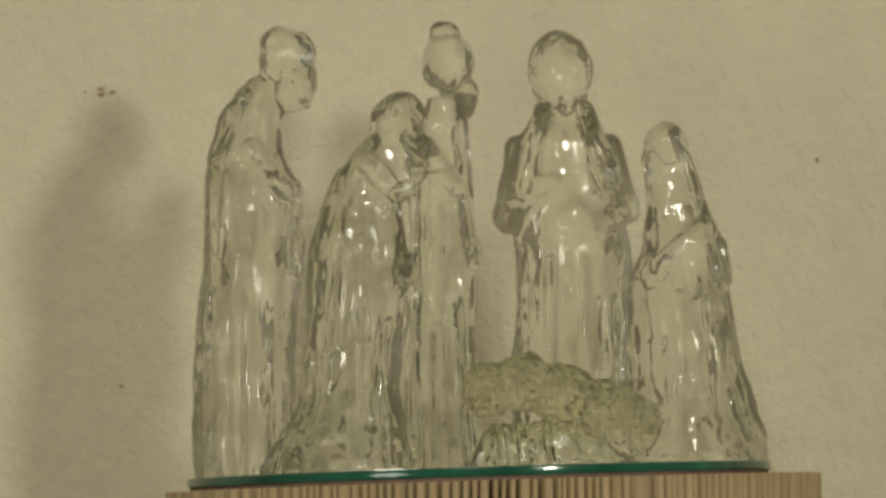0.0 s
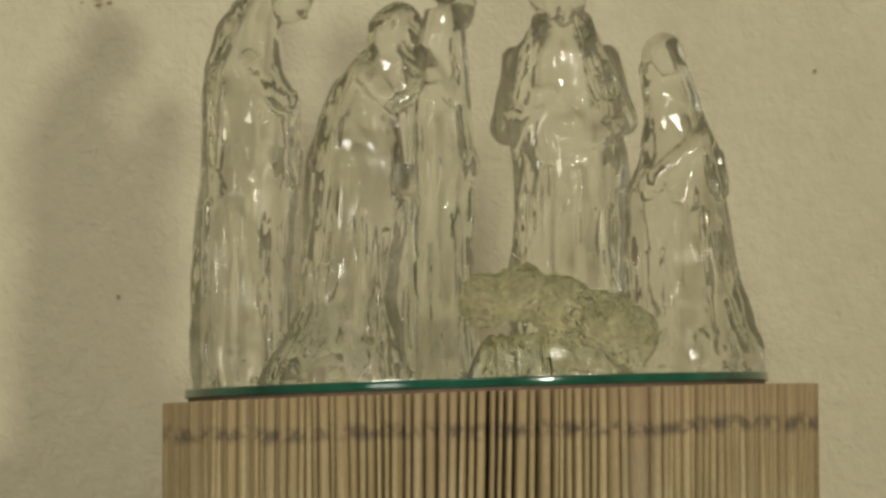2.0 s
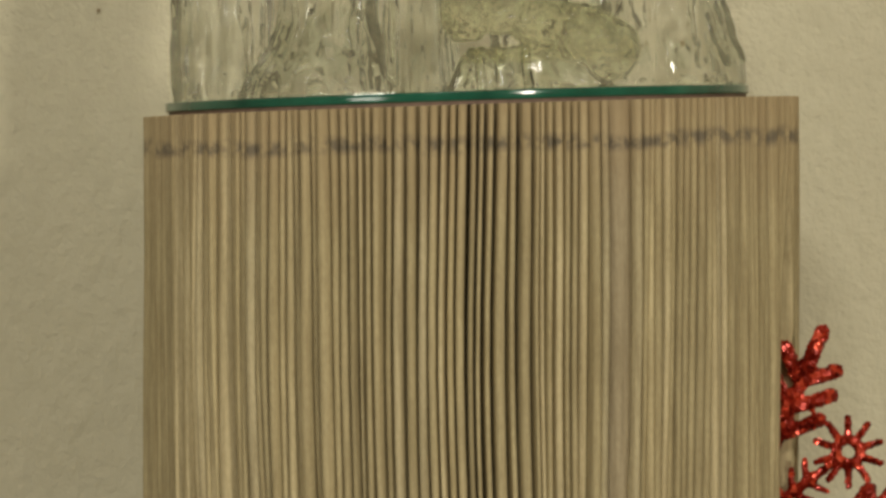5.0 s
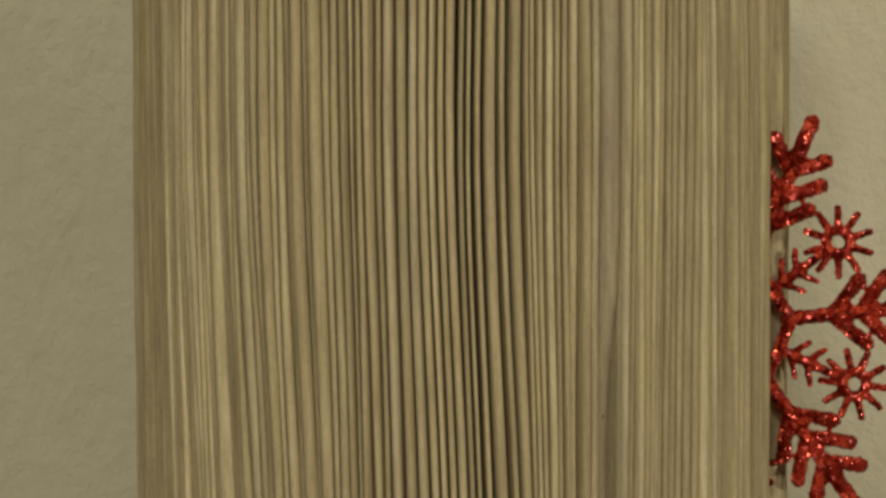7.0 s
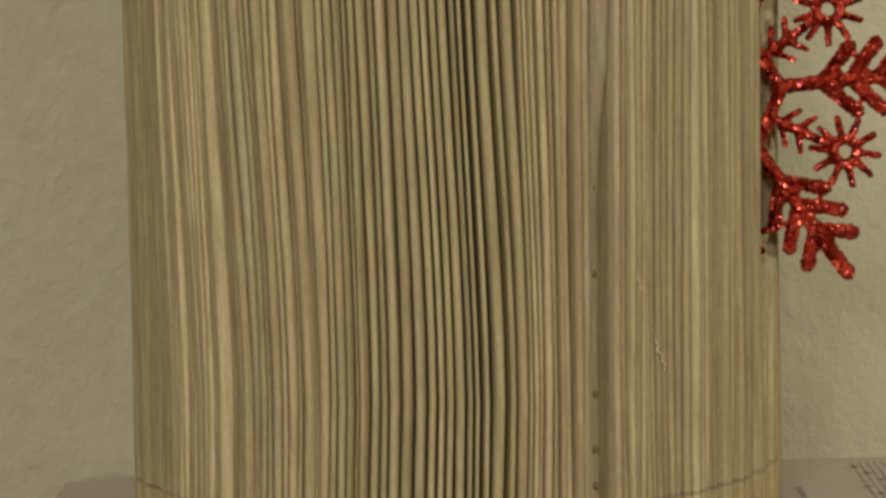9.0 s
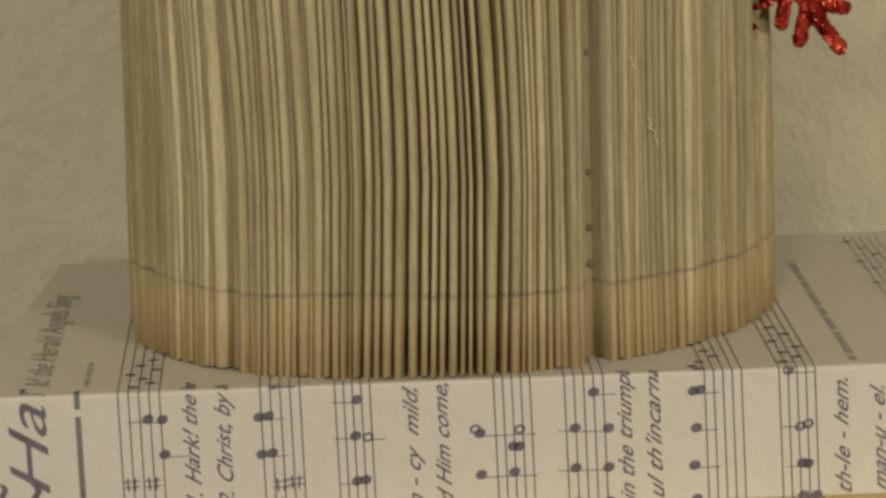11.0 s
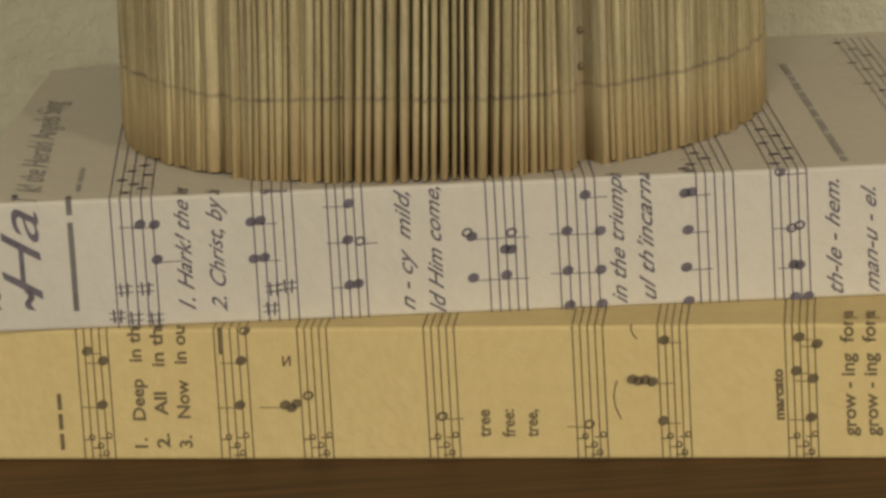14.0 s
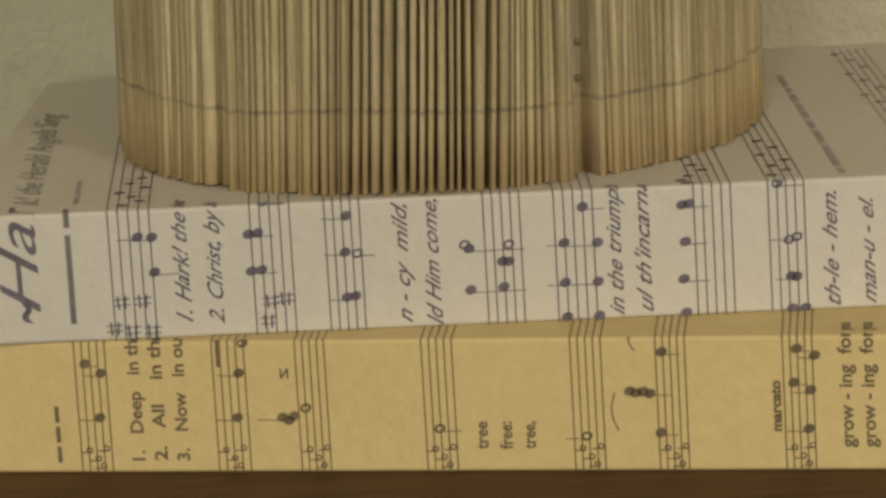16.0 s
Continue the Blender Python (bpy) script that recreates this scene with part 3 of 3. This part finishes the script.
def disc(bm, r, z0, z1, bevel):
    bmesh.ops.create_cone(bm, cap_ends=True, segments=128, radius1=r, radius2=r, depth=z1 - z0, matrix=Matrix.Translation((0, 0, (z0 + z1) / 2)))
    if bevel:
        rim = [e for e in bm.edges if abs(e.verts[0].co.z - e.verts[1].co.z) < 1e-6]
        bmesh.ops.bevel(bm, geom=rim, offset=bevel, segments=3, profile=0.5, affect="EDGES")
    return bm


part("backing", disc(bmesh.new(), 0.0702, 0.0, 0.0009, 0), BACKING, mirror, "brown backing board")
part("glass_edge", disc(bmesh.new(), 0.0709, 0.0009, 0.0031, 0.0003), EDGE_GREEN, mirror, "dark green glass edge", smooth=True)
part("mirror_face", disc(bmesh.new(), 0.0699, 0.0022, 0.00315, 0), MIRROR, mirror, "silvered face")
DISC_TOP = DISC @ Matrix.Translation((0, 0, 0.0032))


# ---- glass figures ----
def smooth_rows(rows, z):
    zs = [r[0] for r in rows]
    k = max(0, min(len(zs) - 2, int(np.searchsorted(zs, z)) - 1))
    f = min(1.0, max(0.0, (z - zs[k]) / (zs[k + 1] - zs[k])))
    f = f * f * (3 - 2 * f) * 0.5 + f * 0.5
    return [a + (b - a) * f for a, b in zip(rows[k], rows[k + 1])]


def glass_figure(name, label, x, y, rows, balls, rods, deep, folds, seed, material=GLASS, lumps=0.0, second=None, ridges=7):
    """A cast figure: a robed body through rows of (height, middle, half width), with balls and rods for head and limbs, fused into one mesh; mm."""
    bm = bmesh.new()
    top, seg, lev = rows[-1][0], 56, 54
    rings = []
    for i in range(lev + 1):
        z = top * i / lev
        _, c, w = smooth_rows(rows, z)
        ring = []
        for k in range(seg):
            a = math.tau * k / seg
            amp = folds * (1 - 0.6 * z / top)
            r = 1 + amp * math.sin(a * 9 + seed + 0.02 * z) + amp * 1.4 * noise.noise(Vector((math.cos(a) * 3, math.sin(a) * 3 + seed, z * 0.03)))
            ring.append(bm.verts.new(((c + w * r * math.cos(a)) / 1000, w * deep * r * math.sin(a) / 1000, z / 1000)))
        rings.append(ring)
    for a, b in zip(rings, rings[1:]):
        for k in range(seg):
            bm.faces.new((a[k], a[(k + 1) % seg], b[(k + 1) % seg], b[k]))
    bm.faces.new(rings[0][::-1])
    bm.faces.new(rings[-1])
    # fold ridges down the front of the robe
    rng = random.Random(int(seed * 10))
    for k in range(ridges):
        a = -math.pi * (k + 0.5 + rng.uniform(-0.35, 0.35)) / ridges
        lo = rng.uniform(1, 30) if rng.random() < 0.5 else rng.uniform(1, 6)
        hi, sway = lo + top * rng.uniform(0.18, 0.48), rng.uniform(-0.22, 0.22)
        last = None
        for i in range(7):
            z = lo + (hi - lo) * i / 6
            _, c, w = smooth_rows(rows, z)
            b = a + sway * i / 6 + rng.uniform(-0.03, 0.03)
            p = Vector((c + w * math.cos(b), w * deep * math.sin(b), z)) / 1000
            if last:
                rod(bm, last, p, rng.uniform(0.8, 1.5) / 1000, rng.uniform(0.7, 1.4) / 1000, 8)
            last = p
    for c, r, lean in balls:
        ball(bm, [v / 1000 for v in c], [v / 1000 for v in r], pose(0, 0, 0, 0, lean, 0).to_4x4(), 28, 20)
    for a, b, ra, rb in rods:
        rod(bm, [v / 1000 for v in a], [v / 1000 for v in b], ra / 1000, rb / 1000, 14)
    ob = new("tmp_figure", finish("tmp_figure", bm, None))
    mod = ob.modifiers.new("fuse", "REMESH")
    mod.mode, mod.voxel_size = "VOXEL", 0.0006
    sm = ob.modifiers.new("soften", "SMOOTH")
    sm.factor, sm.iterations = 0.5, 2
    dg = bpy.context.evaluated_depsgraph_get()
    me = bpy.data.meshes.new_from_object(ob.evaluated_get(dg))
    bpy.data.objects.remove(ob)
    normals = [v.normal.copy() for v in me.vertices]
    for v, n in zip(me.vertices, normals):
        p = v.co * 1000
        d = 0.42 * noise.noise(Vector((p.x * 0.20 + seed, p.y * 0.20, p.z * 0.09))) + 0.14 * noise.noise(Vector((p.x * 0.5, p.y * 0.5 + seed, p.z * 0.3)))
        if lumps and (second is None or p.z > second):
            cell = noise.voronoi(Vector((p.x * 0.44, p.y * 0.44, p.z * 0.44 + seed)))[0]
            d += lumps * (min(1.0, (cell[1] - cell[0]) * 2.2) - 0.5) + lumps * 0.3 * noise.noise(Vector((p.x * 1.3, p.y * 1.3, p.z * 1.3 + seed)))
        elif not lumps:
            patch = max(0.0, noise.noise(Vector((p.x * 0.07, p.y * 0.07 + seed, p.z * 0.035))) + 0.35)
            d += 0.17 * patch * noise.noise(Vector((p.x * 0.42 + seed, p.y * 0.42, p.z * 0.22)))
        if p.z > top:
            d += 0.40 * noise.noise(Vector((p.x * 0.30, p.y * 0.30 + seed, p.z * 0.34))) + 0.10 * noise.noise(Vector((p.x * 0.8, p.y * 0.8, p.z * 0.8 + seed)))
        if p.z > 0.6:
            v.co += n * d / 1000
        v.co.z = max(v.co.z, 0.0001)
    me.materials.append(material)
    if second is not None:
        me.materials.append(GLASS)
    for p in me.polygons:
        p.use_smooth = True
        if second is not None and p.center.z * 1000 < second:
            p.material_index = 1
    me.name = name
    fig = new(name, me)
    fig.matrix_basis = DISC_TOP @ Matrix.Translation((x + 0.0030, y - 0.004, 0.0)) @ Matrix.Scale(0.993, 4)
    return tagged(fig, label, "glass figurine", "glass figures on the mirror")


glass_figure("glass_figurine", "clear glass robed figurine standing with a bowed bearded head", -0.0608, 0.012,
             [(0, 0, 12.2), (12, 0.3, 12.3), (34, 1.5, 12.1), (58, 4.2, 12.5), (70.6, 4.4, 11.9), (79, 3.0, 9.6), (89, 4.2, 8.0), (95, 7.0, 6.4), (99.3, 9.7, 5.0)],
             [((13.9, -1, 103), (7.2, 7.0, 8.0), 12), ((15.6, -2, 97), (5.4, 5.2, 7.4), 20), ((13.0, -6, 70), (4.5, 4.0, 3.2), 15), ((13.4, -1, 107), (6.6, 6.4, 4.4), 10)],
             [((5, -8, 80), (13, -9, 70), 3.2, 2.6), ((4, -7, 95), (-4, -9, 78), 1.3, 1.5), ((9.0, -4.6, 104), (13, -7.4, 105.4), 1.0, 1.1), ((13, -8, 105.4), (20, -5.5, 102.6), 1.1, 1.0), ((16, -7, 98), (18.5, -6, 91), 1.3, 1.0), ((-4, -9, 78), (-5, -9.5, 55), 1.5, 1.0), ((3, -9.5, 66), (2, -10.5, 8), 1.2, 1.6), ((9, -8, 62), (8, -10, 5), 1.0, 1.5), ((15.5, -7, 72), (14.8, -7, 50), 1.2, 1.2)], 0.85, 0.05, 1.3)
glass_figure("glass_figurine", "clear glass robed figurine bending forward over a staff", -0.0370, -0.014,
             [(0, -0.1, 17.8), (4.8, 0.5, 16.9), (11.4, 2.6, 13.8), (19.4, 3.5, 11.4), (31.4, 5.0, 11.8), (42, 7.0, 12.9), (54, 7.1, 11.8), (63.5, 7.9, 10.0), (71.5, 11.0, 9.6), (78, 14.4, 7.9), (81.5, 16.1, 6.0)],
             [((17.4, -2, 84), (6.8, 6.8, 8.0), 25), ((21.0, -3, 76.5), (4.0, 4.0, 5.5), 30), ((18, -7, 48), (3.2, 3, 4.2), 0)],
             [((10, -8, 74), (17, -10, 66), 3.0, 2.4), ((12, -6, 80), (3, -9, 62), 1.4, 1.6), ((12, -6, 86), (18, -8.5, 88), 1.0, 1.0), ((18, -8.5, 88), (23, -7, 82), 1.0, 1.2), ((19, -8, 80), (24, -7, 73), 1.4, 1.0), ((3, -9, 62), (-1, -10.5, 30), 1.5, 1.2), ((8, -10, 56), (5, -11, 8), 1.3, 1.8), ((13, -9, 50), (11, -10, 12), 1.0, 1.4), ((17, -10, 66), (22.5, -9, 70), 2.4, 1.8), ((21.0, -9, 72), (28.5, -9, 71.4), 1.0, 0.9), ((20.8, -9, 72), (19.5, -7, 3), 1.1, 1.2)], 0.85, 0.05, 4.1)
glass_figure("glass_figurine", "tall clear glass robed figurine with a pointed hood and beard", -0.0118, 0.014,
             [(0, -0.1, 9.4), (18.7, 0.4, 8.7), (32.6, 0.9, 7.8), (49.4, 2.3, 7.6), (53.5, 3.2, 8.0), (60.6, 2.7, 7.4), (74.6, 2.6, 6.6), (85.8, 2.9, 6.0), (92.9, 3.8, 4.6)],
             [((4.4, -1, 101), (6.6, 6.2, 7.6), 4), ((8.7, -3, 92), (2.8, 3.2, 5.2), 10), ((9.6, -2, 53.4), (2.0, 3.5, 3.6), 0)],
             [((4.4, 0.5, 101.5), (3.8, 0.5, 108.6), 6.3, 3.8), ((-2, -6, 80), (5, -8, 70), 2.6, 2.2), ((6, -6, 84), (8, -7, 55), 1.2, 1.2), ((1, -7, 64), (2, -8.5, 5), 1.2, 1.4), ((6, -6.5, 50), (6.5, -8, 4), 1.0, 1.3)], 0.95, 0.05, 7.7)
glass_figure("glass_figurine", "clear glass robed figurine facing forward with folded arms and a hood", 0.0196, 0.000,
             [(0, 0, 14.9), (24.5, 0.8, 13.9), (48, 2.1, 14.2), (53.7, 2.0, 14.2), (62, 0.8, 14.2), (70.5, 0.2, 13.6), (79, 0, 11.8), (85.2, 0.5, 8.0), (88.7, 0.8, 5.4)],
             [((0.2, 1.5, 97.2), (8.2, 7.4, 10.0), 0), ((0.9, -4.6, 94.4), (5.4, 5.0, 7.2), 0), ((1.6, -3, 91), (5.2, 4.5, 6.0), 0), ((-13.0, -4, 62), (4.6, 4.4, 5.2), 0), ((2, -10, 60), (5.0, 3.0, 4.0), 0)],
             [((-10.5, -1, 78), (-13.6, -4, 62), 3.6, 3.6), ((-13.4, -5, 62), (-3, -11, 69), 3.2, 2.4), ((11.5, -1, 78), (15.6, -4, 62), 3.4, 3.4), ((15.6, -4, 62), (6.0, -10, 57), 3.2, 2.6), ((-4.5, -7, 87), (-9.2, -10.4, 68), 2.2, 2.6), ((-6.6, -5.0, 98.0), (0.6, -8.6, 99.4), 0.9, 1.0), ((0.6, -8.6, 99.4), (7.0, -5.0, 97.6), 1.0, 0.9), ((0.8, -8.2, 97.5), (0.9, -8.9, 94.2), 0.9, 1.2), ((-1.6, -8.0, 91.6), (3.4, -8.0, 91.6), 0.8, 0.8), ((0.8, -6.8, 90), (0.9, -5.6, 86.4), 2.2, 1.4), ((6.0, -7, 87), (12.0, -9.8, 69), 2.2, 2.8), ((-4, -10, 50), (-5, -11, 4), 1.3, 1.7), ((4, -10.5, 50), (4.5, -11.5, 4), 1.2, 1.6), ((10, -8, 48), (10.5, -9, 4), 1.1, 1.5)], 0.72, 0.045, 2.2)
glass_figure("glass_figurine", "clear glass kneeling figurine with a veiled bowed head", 0.0500, -0.008,
             [(0, 0, 16.9), (3.8, 0.1, 16.6), (12, -1.3, 14.7), (27, -2.8, 13.1), (42.2, -3.6, 12.2), (53, -2.1, 9.8), (64, -3.6, 7.0), (71, -5.0, 6.2), (75.2, -5.2, 5.4)],
             [((-5.4, -1, 76.5), (5.6, 6.2, 6.4), -8), ((-8.2, -2, 73.0), (3.6, 4.4, 5.2), 0), ((-9.5, -6, 46), (4.2, 5.0, 4.5), 0)],
             [((3, -7, 56), (-8, -10, 47), 3.4, 2.6), ((5.5, -3, 52), (6.5, -4, 44), 3.0, 3.0), ((-3, -6.5, 80), (2.5, -7, 62), 1.4, 1.4), ((2.5, -7, 62), (6.5, -9.5, 42), 1.4, 1.4), ((-4, -11, 40), (-5, -12.5, 5), 1.3, 1.8), ((3, -11, 38), (6, -13.5, 5), 1.4, 1.8)], 0.85, 0.05, 5.9)
glass_figure("glass_manger", "rough frosted glass manger lump on a clear fluted glass foot", 0.0160, -0.043,
             [(0, -2, 19.0), (3, -2, 18.2), (7, -2.5, 16.0), (10, -3.5, 13.0)],
             [((-16, 0, 18.0), (6.6, 8.0, 6.6), 8), ((-8, 0, 19.4), (8.6, 8.5, 6.6), 6), ((1, 0, 16.6), (10, 9, 7.0), 16), ((11, 0, 12.2), (10.0, 9, 7.4), 18), ((17, 0, 8.6), (7.4, 8.4, 7.4), 14), ((-6.5, -1, 23.5), (4.0, 4, 3.0), 0)],
             [((u, -8.5, 9), (u + 0.8, -9.5, 1), 1.2, 1.5) for u in (-14, -9, -3)], 0.34, 0.03, 3.3, FROST, 0.55, 6.5, 3)


# ---- the red glitter snowflake tucked between the pages ----
flake = tagged(new("snowflake_ornament"), "red glitter snowflake ornament tucked between the book's pages", "ornament")
flake.matrix_basis = pose(0.0611, -0.0125, 0.1670, 0, 0, -17.0) @ pose(0, 0, 0, 0, -5.4, 0)
PX = 0.0001357


def polar(r, deg):
    return Vector((r * PX * math.cos(radians(deg)), 0, r * PX * math.sin(radians(deg))))


def fused(name, bm, voxel, grain):
    """The joined rods as one grainy mesh."""
    ob = new("tmp_fused", finish("tmp_fused", bm, None))
    mod = ob.modifiers.new("fuse", "REMESH")
    mod.mode, mod.voxel_size = "VOXEL", voxel
    me = bpy.data.meshes.new_from_object(ob.evaluated_get(bpy.context.evaluated_depsgraph_get()))
    bpy.data.objects.remove(ob)
    normals = [v.normal.copy() for v in me.vertices]
    for v, n in zip(me.vertices, normals):
        v.co += n * grain * noise.noise(v.co * 1400)
    for p in me.polygons:
        p.use_smooth = False
    me.name = name
    me.materials.append(GLITTER)
    return me


E0, E90 = Vector((1, 0, 0)), Vector((0, 0, 1))
bm = bmesh.new()
rod(bm, E0 * 112 * PX, E0 * 392 * PX, 13 * PX, 14 * PX)
for base, tip, side in ((190, 248, 56), (242, 296, 58), (294, 340, 50)):
    for k in (-1, 1):
        rod(bm, E0 * base * PX, (E0 * tip + E90 * side * k) * PX, 11.5 * PX, 14 * PX)
branch_mesh = fused("branch", bm, 0.00055, 0.0005)
bm = bmesh.new()
rod(bm, polar(120, 0), polar(120, 60), 12 * PX, 12 * PX)
ring_mesh = fused("ring_side", bm, 0.00055, 0.0004)
bm = bmesh.new()
rod(bm, E0 * 106 * PX, E0 * 230 * PX, 9.5 * PX, 8 * PX)
for base, tip, side in ((126, 150, 34), (158, 180, 34)):
    for k in (-1, 1):
        rod(bm, E0 * base * PX, (E0 * tip + E90 * side * k) * PX, 7 * PX, 5.5 * PX)
stem_mesh = fused("stem", bm, 0.00045, 0.0003)
bm = bmesh.new()
for i in range(10):
    rod(bm, E0 * 252 * PX + polar(21, 36 * i), E0 * 252 * PX + polar(21, 36 * i + 36), 9 * PX, 9 * PX, 8)
    rod(bm, E0 * 252 * PX + polar(24, 36 * i + 18), E0 * 252 * PX + polar(60, 36 * i + 18), 7.5 * PX, 6.5 * PX, 8)
star_mesh = fused("star", bm, 0.00045, 0.0003)
for k in range(6):
    for name, me, turn in (("branch", branch_mesh, 0), ("ring_side", ring_mesh, 0), ("stem", stem_mesh, 30), ("star", star_mesh, 30)):
        ob = new(name, me)
        ob.parent = flake
        ob.matrix_basis = pose(0, 0, 0, 0, -(60 * k + turn), 0)
